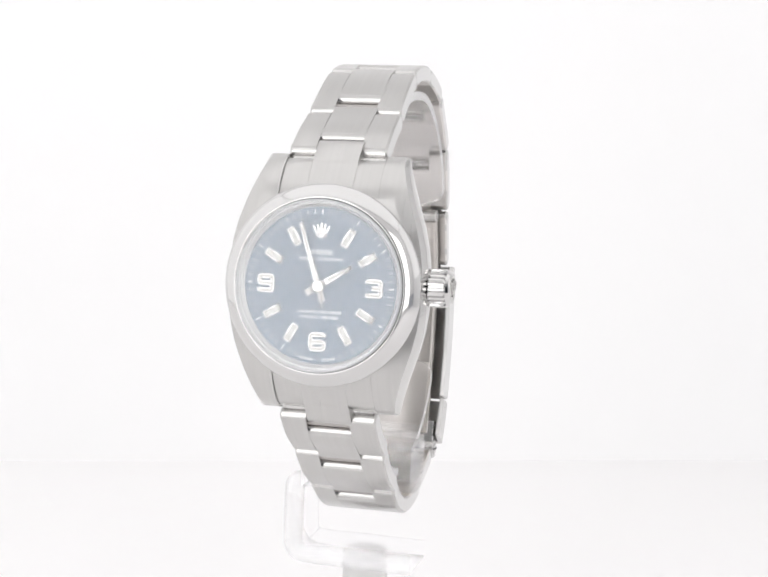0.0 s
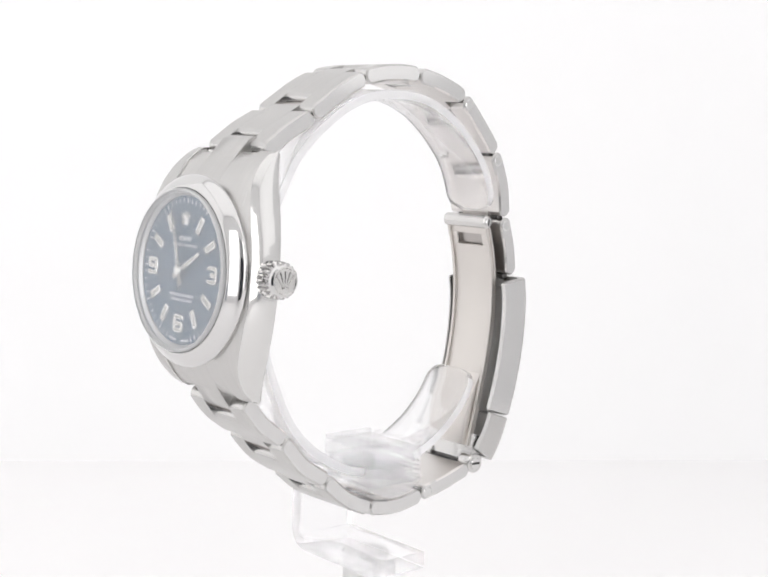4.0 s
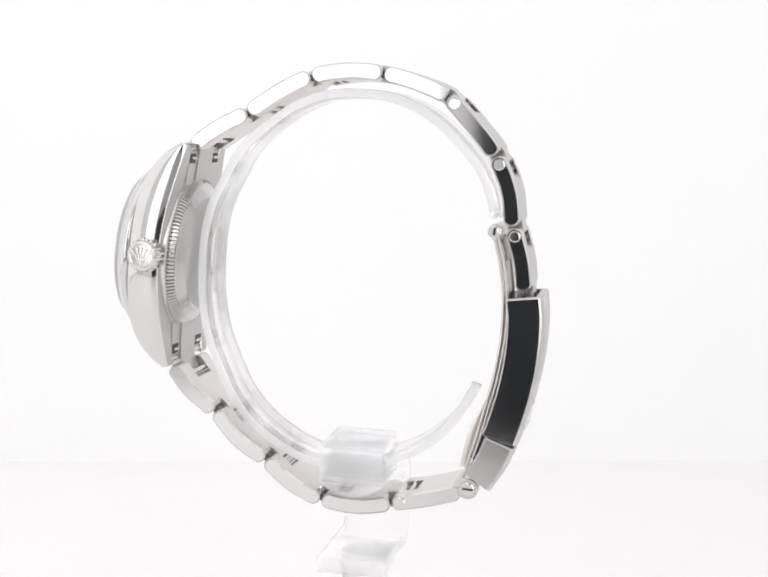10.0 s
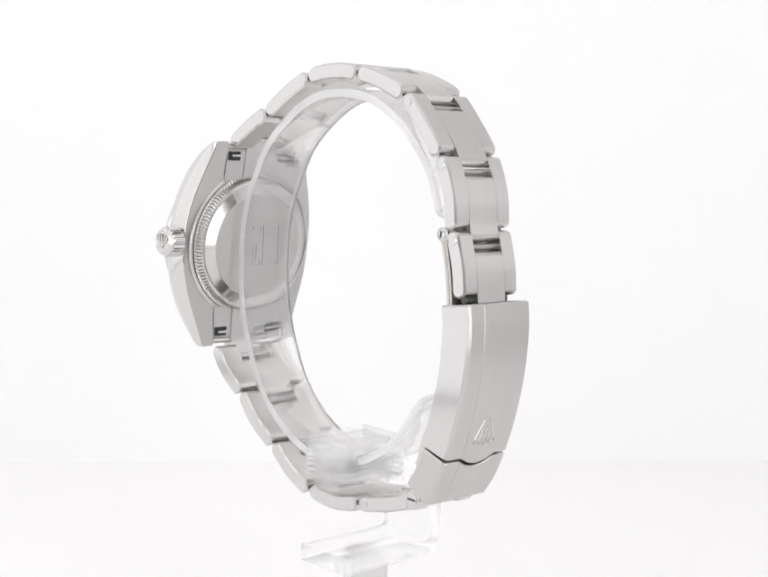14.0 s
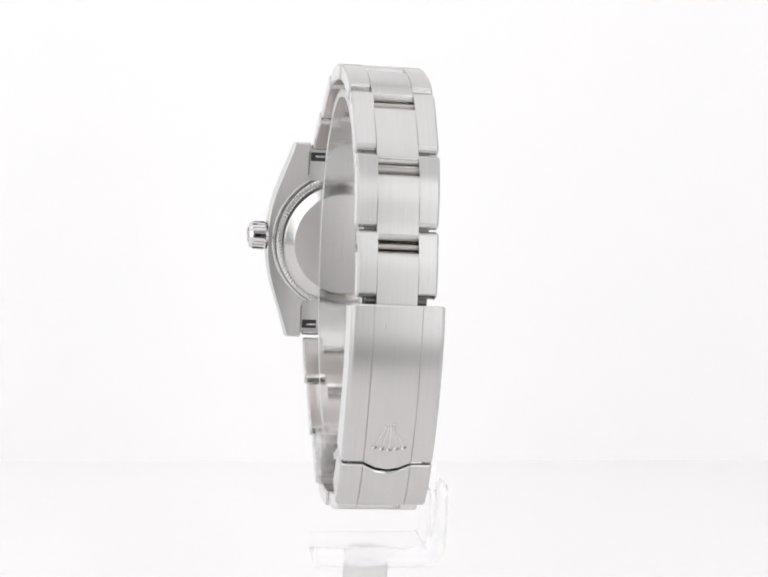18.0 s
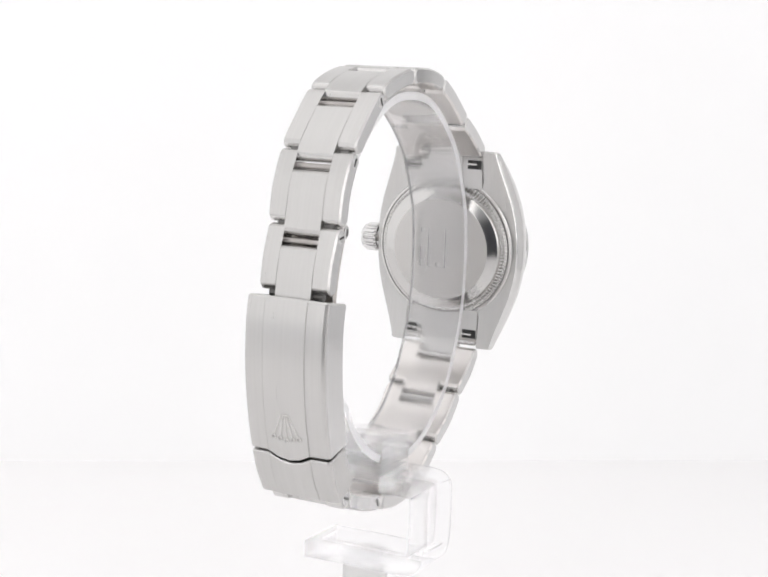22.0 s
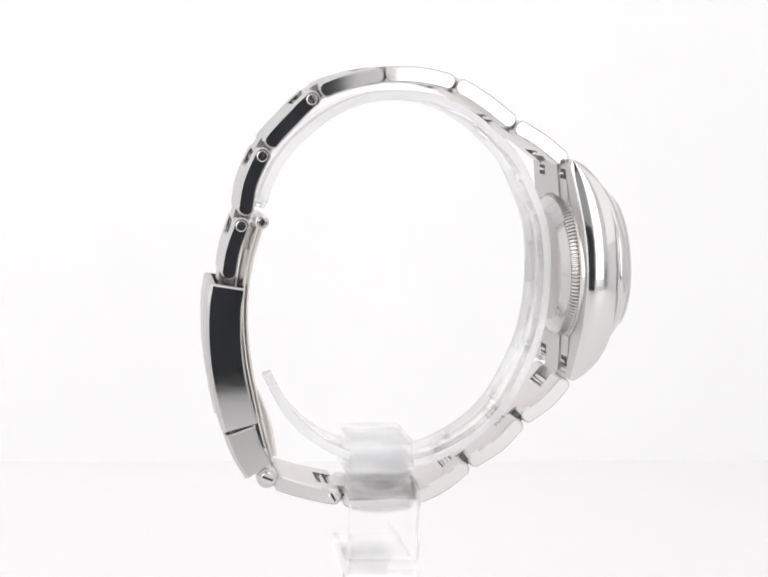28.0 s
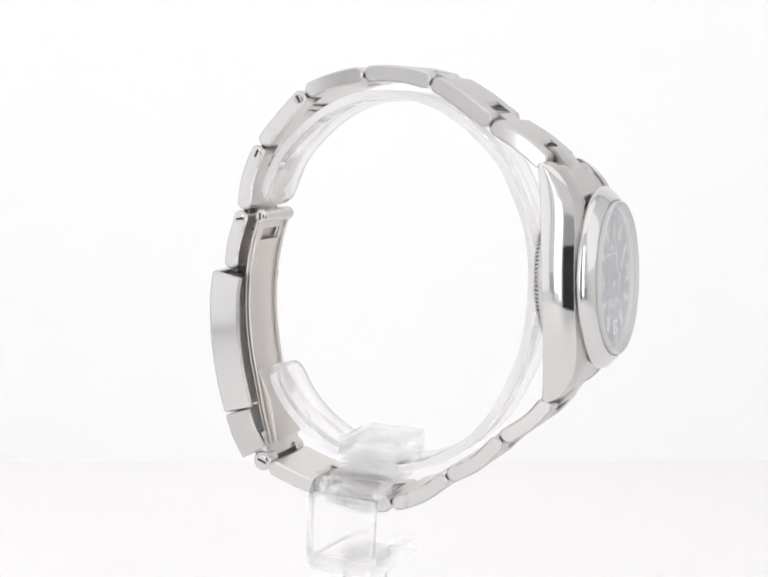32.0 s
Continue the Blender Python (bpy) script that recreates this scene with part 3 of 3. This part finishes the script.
def bracelet(nodes, mids, widths, inner, middle, out, shift, screws, last_short=False):
    """Rows of two outer links and a centre link that sits further along by shift, with the pins seen in the slots."""
    pts = [nodes[0]]
    for m, b in zip(mids, nodes[1:]):
        pts += [m, b]
    line = curve(pts, 8)
    s = lengths(line)
    marks = [s[16 * i] for i in range(len(nodes))]
    half = 1.36
    for i in range(len(mids)):
        k = i / (len(mids) - 1)
        w = widths[0] + (widths[1] - widths[0]) * k
        c = inner[0] + (inner[1] - inner[0]) * k
        m = middle[0] + (middle[1] - middle[0]) * k
        s0, s1 = marks[i] + 0.14, marks[i + 1] - (0.95 if last_short and i == len(mids) - 1 else 0.14)
        mid, way = along(line, s, (s0 + s1) / 2)

        def ends(f, way=way):
            if abs(f.normal.x) > 0.97:
                return 1
            if (f.normal.y * -way.y + f.normal.z * way.x) * out < -0.7:
                return 3
            return 2 if abs(f.normal.y * way.x + f.normal.z * way.y) > 0.72 else 0
        flanks = []
        for side in (-1, 1):
            a, b, ee = (m + c / 2 + 0.003, m + w / 2, (0.006, 0.3)) if side > 0 else (m - w / 2, m - c / 2 - 0.003, (0.3, 0.006))
            flanks.append(part("outer_link", capsule(line, s, s0, s1, half, out, a, b, edges=ee), [BRUSHED, POLISHED, SATIN, LINK_BACK], watch,
                               "brushed steel outer link with polished flank", ends, 20))
        e0, e1 = s0 + shift + 0.65, min(marks[i + 1] - 0.14 + shift, s[-1] + (2.2 if last_short else 0.4)) - 0.65
        part("center_link", capsule(line, s, e0, e1, half, out, m - c / 2, m + c / 2, 0.0, 0.0, (0.006, 0.006)), [BRUSHED, BRUSHED, SATIN, LINK_BACK], watch,
             "brushed steel centre link", ends, 20)
        p, d = along(line, s, s0 + shift - 0.1)
        p = p + Vector((-d.y, d.x)) * out * 0.05
        part("pin", rod(m - c / 2 - 0.3, m + c / 2 + 0.3, p.x, p.y, 0.52, 14, 0.05), PIN_STEEL, watch, "worn steel link pin in the slot")
        p = p - Vector((-d.y, d.x)) * out * 0.75
        part("pin", rod(m - c / 2 - 0.3, m + c / 2 + 0.3, p.x, p.y, 0.5, 14, 0.05), SATIN, watch)
        p, d = along(line, s, marks[i + 1] - (0.55 if last_short and i == len(mids) - 1 else 0))
        p = p - Vector((-d.y, d.x)) * out * 0.15
        part("pin", rod(m - w / 2 + 1.5, m + w / 2 - 1.5, p.x, p.y, 0.65, 14, 0.05), SHADE_STEEL, watch, "link pin darkened to stand for the shade in the joint")
        if i in screws:
            p, d = along(line, s, s0 + 1.45)
            for side, fl in zip((-1, 1), flanks):
                x = m + side * w / 2
                bm = lathe([(0.95, x - side * 0.4), (0.95, x + side * 0.06), (0.78, x + side * 0.14), (0, x + side * 0.14)],
                           lambda q, r, e: (e, p.x + q, p.y + r), 24)
                scr = part("screw", bm, POLISHED, watch, "small steel screw head", smooth=10)
                if side < 0:
                    g = radians(20 + 55 * i)
                    u, q = Vector((math.cos(g), math.sin(g))), Vector((-math.sin(g), math.cos(g)))
                    ring = [p + u * 0.7 + q * 0.2, p - u * 0.7 + q * 0.2, p - u * 0.7 - q * 0.2, p + u * 0.7 - q * 0.2]
                    part("slot", loft([[(xx, c.x, c.y) for c in ring] for xx in (x + side * 0.1, x + side * 0.17)]), RECESS_SHADE, scr)


bracelet(TOP_NODES, TOP_MIDS, (15.1, 12.75), (7.0, 6.45), (0.25, -0.5), 1, 2.75, {4: 1, 5: 1, 6: 1}, True)
bracelet(LOW_NODES, LOW_MIDS, (15.1, 13.0), (6.9, 6.5), (0.25, -0.7), -1, 2.75, {4: 1})


def end_link(sh):
    """The piece that fills the lugs: two shoulders and a centre tongue that runs out over the first link's slot."""
    for x0, x1, far in ((-7.6, -3.51, 18.7), (-3.5, 3.5, 21.6), (3.51, 7.6, 18.7)):
        rings = []
        for h in (12.0, 13.5, 15, 16.5, 17.8, 18.6) + ((19.8, 21.0, 21.5) if far > 20 else ()):
            if h > far:
                continue
            fr = lerp_table(((0, 6.4), (11, 6.0), (13, 5.5), (15, 4.5), (17, 3.1), (18.6, 1.9), (19.8, 0.9), (21.0, -0.1), (22, -1.0)), h) - 0.12
            bk = lerp_table(((0, -0.2), (14.5, -0.55), (16.0, -0.8), (18.8, -0.7)) if far < 20 else ((0, -0.2), (16, -0.9), (18.6, -1.2), (21.6, -2.6)), h)
            if h >= far - 0.2:
                fr, bk = fr - 0.45, bk + 0.45
            rings.append([H(x, sh * h, d) for x, d in ((x0, bk), (x0, fr - 0.05), (x0 + 0.05, fr), (x1 - 0.05, fr), (x1, fr - 0.05), (x1, bk))])
        part("end_link", loft(rings), BRUSHED, watch, "brushed steel end link between the lugs")
    # dark blocks as shade of the pockets where the spring bar's ends show, and the bar itself
    for x0, x1 in ((-7.45, -4.6), (4.6, 7.45)):
        rings = [[H(x0, sh * h, d), H(x1, sh * h, d), H(x1, sh * h, d + 0.3), H(x0, sh * h, d + 0.3)] for h, d in ((15.8, -0.84), (17.5, -0.8))]
        part("pocket", loft(rings), RECESS_SHADE, watch, "solid dark block painted as the shaded spring bar pocket")
        c = H(0, sh * 16.75, -0.82)
        part("spring_bar", rod(HEAD_X + (x0 + 0.9 if x0 < 0 else 4.6), HEAD_X + (-4.6 if x0 < 0 else x1 - 0.9), c[1], c[2], 0.28, 10, 0.05), SATIN, watch)
    c = H(0, sh * 18.5, -0.35)
    part("spring_bar", rod(HEAD_X - 7.3, HEAD_X + 7.3, c[1], c[2], 0.55, 14), SATIN, watch)


end_link(1)
end_link(-1)

# ---------------------------------------------------------------- clasp
COVER = curve([(29.5, -29.8), (30.0, -34.0), (29.85, -40.0), (29.15, -45.4), (27.95, -50.8), (26.55, -55.4)], 6)
COVER[1:1] = [COVER[0].lerp(COVER[1], 0.45)]
COVER[-1:-1] = [COVER[-2].lerp(COVER[-1], 0.75)]
TAIL = curve([(26.35, -55.9), (24.75, -59.8), (22.5, -63.4)], 5)
TAIL[1:1] = [TAIL[0].lerp(TAIL[1], 0.3)]


def clasp_section(depth, pinch=0.0):
    """Flanks with broad polished bevels, a flat top, and a centre strip set off by two fine grooves. pinch draws all edges in, for a bevelled end."""
    e = pinch
    o = [(-7.0, -depth + e), (-7.5 + e, -depth + 0.35), (-7.42 + e, -0.62), (-7.26 + e, -0.24 - e * 0.5), (-6.85, -e), (-3.89, 0.02 - e), (-3.83, -0.04 - e), (-3.74, 0.13 - e)]
    o += [(-1.9, 0.14 - e), (0, 0.14 - e), (1.9, 0.14 - e)]
    o += [(3.74, 0.13 - e), (3.83, -0.04 - e), (3.89, 0.02 - e), (6.75, -e), (7.16 - e, -0.24 - e * 0.5), (7.32 - e, -0.62), (7.4 - e, -depth + 0.35), (6.9, -depth + e)]
    return o + [(6.7, -depth + e), (6.5, -1.1), (0, -1.1), (-6.5, -1.1), (-6.8, -depth + e)]


def clasp_choose(f):
    """Brushed top and bevels, polished flank."""
    return 1 if abs(f.normal.x) > 0.97 else 0


def wave(x, o, depth):
    """How far the joint between cover and end piece bulges: over the centre strip, and down each flank."""
    k = min(max(-(o + 0.5) / (depth - 0.5), 0.0), 1.0)
    return 1.35 * (1 - (x / 3.8) ** 2) if abs(x) < 3.8 and o > -0.7 else 0.75 * math.sin(math.pi * k)


DEPTH, n_cover = 6.1, len(COVER) - 1
clasp = part("clasp_cover", sweep(COVER, lambda i: clasp_section(DEPTH, 0.28 if i in (0, n_cover) else 0.0), 1, True,
                                  lambda i, x, o: wave(x, o, DEPTH) * (1.0 if i >= n_cover - 1 else (0.55 if i == n_cover - 2 else 0.0))),
             [BRUSHED, POLISHED], watch, "brushed steel folding clasp cover with a raised centre strip", clasp_choose, 11)
n_tail = len(TAIL) - 1
part("clasp_end", sweep(TAIL, lambda i: clasp_section(5.3, 0.22 if i == 0 else 0.0), 1, True, lambda i, x, o: wave(x, o, 5.3) * (1 - max(i - 1, 0) / (n_tail - 1))),
     [BRUSHED, COVER_STEEL], watch, "brushed steel end piece of the clasp", clasp_choose, 11)
BLADE = curve([(20.9, -19.6), (22.0, -23.3), (22.75, -26.8), (23.3, -31.5), (23.25, -37.5), (22.4, -44.0), (21.2, -49.3), (19.85, -55.0), (18.3, -60.5)], 5)
bm = sweep(BLADE[6:], rounded(-4.9, 4.9, -0.3, 0.3, 0.2, 2), 1)
for piece, x0, x1 in ((BLADE[0:4], -4.9, 4.9), (BLADE[3:7], -4.9, -3.1), (BLADE[3:7], 3.1, 4.9)):
    q = sweep(piece, rounded(x0, x1, -0.3, 0.3, 0.2, 2), 1)
    me = bpy.data.meshes.new("tmp")
    q.to_mesh(me)
    q.free()
    bm.from_mesh(me)
    bpy.data.meshes.remove(me)
blade = part("clasp_blade", bm, [INNER, POLISHED], watch, "curved steel folding blade of the clasp with a slot", side_polish)
for x in (-4.8, 4.8):
    for o0, o1 in ((-0.62, 0.0), (0.06, 0.6)):
        part("rail", sweep(BLADE[1:], rounded(x - 0.32, x + 0.32, o0, o1, 0.18, 2), 1), INNER, blade, "raised double edge of the blade")
part("slot_floor", sweep(BLADE[2:8], rounded(-3.7, 3.7, 0.62, 0.8, 0.05, 1), 1), PIN_STEEL, blade, "dull steel floor behind the blade's slot")
LEAF = curve([(21.25, -47.5), (20.1, -50.4), (18.95, -53.9), (18.15, -57.4), (17.7, -60.2)], 4)
part("clasp_leaf", sweep(LEAF, lambda i: rounded(-4.5, 4.5, -0.08 - 0.66 * math.sin(min(i / 9, 1.0) * 1.57), 0.08 + 0.5 * math.sin(min(i / 9, 1.0) * 1.57), 0.07, 2), 1),
     INNER, watch, "short inner leaf of the folding clasp")
pivot = part("clasp_pin", rod(-5.2, 5.2, 20.9, -19.6, 1.2, 24, 0.12), SATIN, watch, "steel cross pin of the folding blade")
HINGE = Vector((18.75, -63.5))
knuckles = []
for x0, x1 in ((-6.5, -3.7), (3.7, 6.5)):
    prof = [(0, x0), (1.6, x0), (1.78, x0 + 0.15), (1.8, x0 + 0.3), (1.8, x1 - 0.3), (1.78, x1 - 0.15), (1.6, x1), (0, x1)]
    knuckles.append(part("clasp_hinge", lathe(prof, lambda q, r, e: (e, HINGE.x + q, HINGE.y + r), 32), SATIN, watch, "steel hinge knuckle with a slotted end"))
# The pin's dark colour paints in the deep shade between the knuckles.
part("hinge_pin", rod(-3.8, 3.8, HINGE.x, HINGE.y, 1.0, 20, 0.05), SHADE_STEEL, watch, "clasp hinge pin darkened to stand for the shade around it")
for parent, c, r, x, g in ((knuckles[1], HINGE, 1.08, 6.5, -2), (knuckles[0], HINGE, 1.08, -6.5, 20), (pivot, Vector((20.9, -19.6)), 0.72, 5.3, 84), (pivot, Vector((20.9, -19.6)), 0.72, -5.3, 88)):
    side = 1 if x > 0 else -1
    head = part("screw_head", lathe([(r + 0.12, x - side * 0.2), (r + 0.12, x + side * 0.04), (r, x + side * 0.04), (r, x + side * 0.1), (r - 0.15, x + side * 0.18), (0, x + side * 0.18)],
                                    lambda a, b, e: (e, c.x + a, c.y + b), 28), POLISHED, parent, "round polished screw head", smooth=10)
    u, q = Vector((math.cos(radians(g)), math.sin(radians(g)))) * r * 0.85, Vector((-math.sin(radians(g)), math.cos(radians(g)))) * 0.19
    bm = loft([[(xx, p.x, p.y) for p in (c + u + q, c - u + q, c - u - q, c + u - q)] for xx in (x + side * 0.12, x + side * 0.21)])
    me = bpy.data.meshes.new("tmp")
    bm.to_mesh(me)
    bm.free()
    body = bmesh.new()
    body.from_mesh(head.data)
    n0 = len(body.faces)
    body.from_mesh(me)
    body.faces.ensure_lookup_table()
    for f in body.faces[n0:]:
        f.material_index = 1
    body.to_mesh(head.data)
    body.free()
    head.data.materials.append(RECESS_SHADE)
    bpy.data.meshes.remove(me)
part("clasp_lug", sweep(curve([(20.2, -58.6), (19.5, -61.0), (18.9, -63.2)], 4), rounded(-6.2, 6.2, -1.3, 1.3, 0.3, 2), 1), SATIN, watch, "steel lug that carries the hinge")
# embossed fan emblem on the cover: five fine rods with a bead at each tip
cs = lengths(COVER)


def on_cover(x, at, up):
    p, d = along(COVER, cs, at)
    q = p + Vector((-d.y, d.x)) * up
    return (x, q.x, q.y)


for k in (-2, -1, 0, 1, 2):
    x0, x1, a0, a1 = k * 0.32, k * 1.08, 19.1, 23.05 - 0.22 * abs(k)
    ring0, ring1 = [], []
    for q in range(8):
        g = 2 * math.pi * q / 8
        ring0.append(on_cover(x0 + 0.2 * math.cos(g), a0, 0.14 + 0.18 * math.sin(g)))
        ring1.append(on_cover(x1 + 0.16 * math.cos(g), a1, 0.14 + 0.18 * math.sin(g)))
    bm = loft([ring0, ring1])
    c = on_cover(x1 * 1.07, a1 + 0.38, 0.1)
    lathe([(0, 0.02), (0.18, 0.02), (0.25, 0.24), (0.42, 0.26), (0.52, 0.0)], lambda a, b, h, c=c: (c[0] + a, c[1] + h, c[2] + b), 14, bm=bm)
    part("emblem_ray", bm, SATIN, clasp, "embossed ray with a ringed tip")
part("emblem_base", loft([[on_cover(x, a, o) for a, o in ((18.9, 0.05), (18.9, 0.26), (19.2, 0.26), (19.2, 0.05))] for x in (-0.85, 0.85)]), SATIN, clasp, "base of the embossed fan-shaped emblem")
# the loose bracelet lets the clasp hang a little to one side
for ob in watch.children:
    if ob.name.startswith("clasp"):
        ob.location.x = -0.55 * MM

# ---------------------------------------------------------------- the stand
stand = tagged(new("watch_stand"), "clear acrylic C-shaped watch stand on a bent foot", "display stand")
RING = curve([(20.9, -17.5), (20.0, -13.5), (17.55, -8.5), (12.45, -3.15), (7.1, 0.35), (1.1, 2.2), (-7.2, 2.2), (-13.2, 0.2), (-18.85, -3.65), (-23.1, -7.8),
              (-25.85, -12.7), (-28.1, -17.65), (-29.25, -22.6), (-29.6, -28.3), (-29.4, -34.0), (-28.4, -39.75), (-26.25, -45.4), (-23.1, -51.4), (-18.6, -56.2),
              (-12.75, -59.8), (-7.7, -61.4), (-1.5, -61.7), (4.3, -60.1), (8.0, -58.5), (12.0, -55.8), (15.6, -52.0), (18.0, -47.8), (18.5, -46.6)], 4)
RING_X = 1.4


def ring_stand(path, open_ends):
    """A flat band along the path; its free end is rounded off."""
    last = len(path) - 1
    far = lengths(path)
    rings = []
    for i, p in enumerate(path):
        d = (path[min(i + 1, last)] - path[max(i - 1, 0)]).normalized()
        nrm = Vector((-d.y, d.x))
        e = min(far[i] if open_ends[0] else 99, far[-1] - far[i] if open_ends[1] else 99)
        w = (2.0 + 3.2 * math.sqrt(max(0.0, 1 - (1 - e / 3.2) ** 2))) / 5.2 if e < 3.2 else 1.0
        rings.append([(RING_X + x * w, (p + nrm * o).x, (p + nrm * o).y) for x, o in rounded(-5.6, 5.6, -0.8, 0.8, 0.3, 2)])
    return loft(rings)


def edge_faces(f):
    return 1 if abs(f.normal.x) > 0.8 else 0


def cut_at(v):
    """The ring's lower point at the given v."""
    for p, q in zip(RING, RING[1:]):
        if p.y < -50 and p.x <= v < q.x:
            return p.lerp(q, (v - p.x) / (q.x - p.x))


FRONT_PART = [cut_at(4.3)] + [p for p in RING if p.y < -44 and p.x > 4.6]
BACK_PART = [p for p in RING if not (p.y < -44 and p.x > -7.4)] + [cut_at(-7.12)]
part("ring", ring_stand(BACK_PART, (True, False)), [ACRYLIC, ACRYLIC_EDGE], stand, "clear acrylic C-shaped ring inside the bracelet", edge_faces)
part("ring_tail", ring_stand(FRONT_PART, (False, True)), [ACRYLIC, ACRYLIC_EDGE], stand, "rounded free end of the clear acrylic ring", edge_faces)
# the foot block: a stack of plates on a rounded keel
for z0, z1, w in ((-58.1, -57.2, 5.4), (-60.45, -58.25, 5.45), (-61.3, -60.6, 5.5), (-62.1, -61.45, 5.5), (-63.05, -62.25, 5.6), (-64.1, -63.2, 5.65)):
    bm = loft([[(x, -1.4 + v * k, z) for v, z in rounded(-w, w, z0, z1, 0.15, 2)] for x, k in ((-4.4, 0.985), (-4.2, 1.0), (8.8, 1.0), (9.0, 0.985))])
    part("plate", bm, [BLOCK_ACRYLIC, BLOCK_EDGE], stand, "clear acrylic plate of the block at the ring's foot", edge_faces)
half = [(-6.9, -64.25), (-6.7, -64.5), (-5.4, -65.4), (-3.6, -66.15)]
pts = half + [(-1.4, -66.45)] + [(-2.8 - v, z) for v, z in half[::-1]]
bm = loft([[(x, -1.4 + (v + 1.4) * k, -64 + (z + 64) * k) for v, z in pts] for x, k in ((-4.4, 0.97), (-4.1, 1.0), (8.7, 1.0), (9.0, 0.97))])
part("keel", bm, [BLOCK_ACRYLIC, BLOCK_EDGE], stand, "rounded clear acrylic keel under the block", edge_faces)
for x0, x1, z0, z1 in ((-2.3, -1.6, -29.9, -22.5), (-1.6, 0.2, -29.9, -29.1), (1.3, 2.0, -29.9, -22.5), (2.0, 3.6, -23.3, -22.5), (2.0, 3.6, -29.9, -29.1), (2.9, 3.6, -29.1, -26.0)):
    c = [(-28.85, z0), (-28.75, z1), (-28.4, z1), (-28.5, z0)]
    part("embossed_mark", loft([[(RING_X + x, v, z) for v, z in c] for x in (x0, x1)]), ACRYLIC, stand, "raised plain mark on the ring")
J = curve([(-4.7, -64.6), (-9.8, -64.6), (-11.6, -65.3), (-12.0, -67.2), (-12.0, -75.0), (-11.4, -77.6), (-9.2, -78.5), (0.0, -78.5), (9.6, -78.5)], 5)


def bent_foot():
    rings = []
    last = len(J) - 1
    for i, p in enumerate(J):
        d = (J[min(i + 1, last)] - J[max(i - 1, 0)]).normalized()
        nrm = Vector((-d.y, d.x))
        rings.append([((p + nrm * o).x, v, (p + nrm * o).y) for v, o in rounded(-6.6, 5.3, -1.5, 1.5, 0.3, 2)])
    return loft(rings)


part("foot", bent_foot(), ACRYLIC, stand, "bent clear acrylic foot plate")
part("post", lathe([(3.7, -80.1), (4.0, -80.4), (4.0, -115.0)], lambda a, b, h: (a, b, h), 40), POST_MAT, stand, "short white post under the foot")


# ---------------------------------------------------------------- movement
def motions():
    rows_w, rows_s = [], []
    tilt = Matrix.Translation((0.9 * MM, 0, 0)) @ pose(0, 0, 0, 0, -0.87, 0)
    for i in range(65):
        t = i * 0.5
        turn = pose(0, 0, EYE_Z, 0, 0, YAW - RATE * t - (0.3 if i == 0 else 0.0))
        rows_w.append((t, turn @ tilt))
        rows_s.append((t, turn))
    walk(watch, rows_w)
    walk(stand, rows_s)


motions()
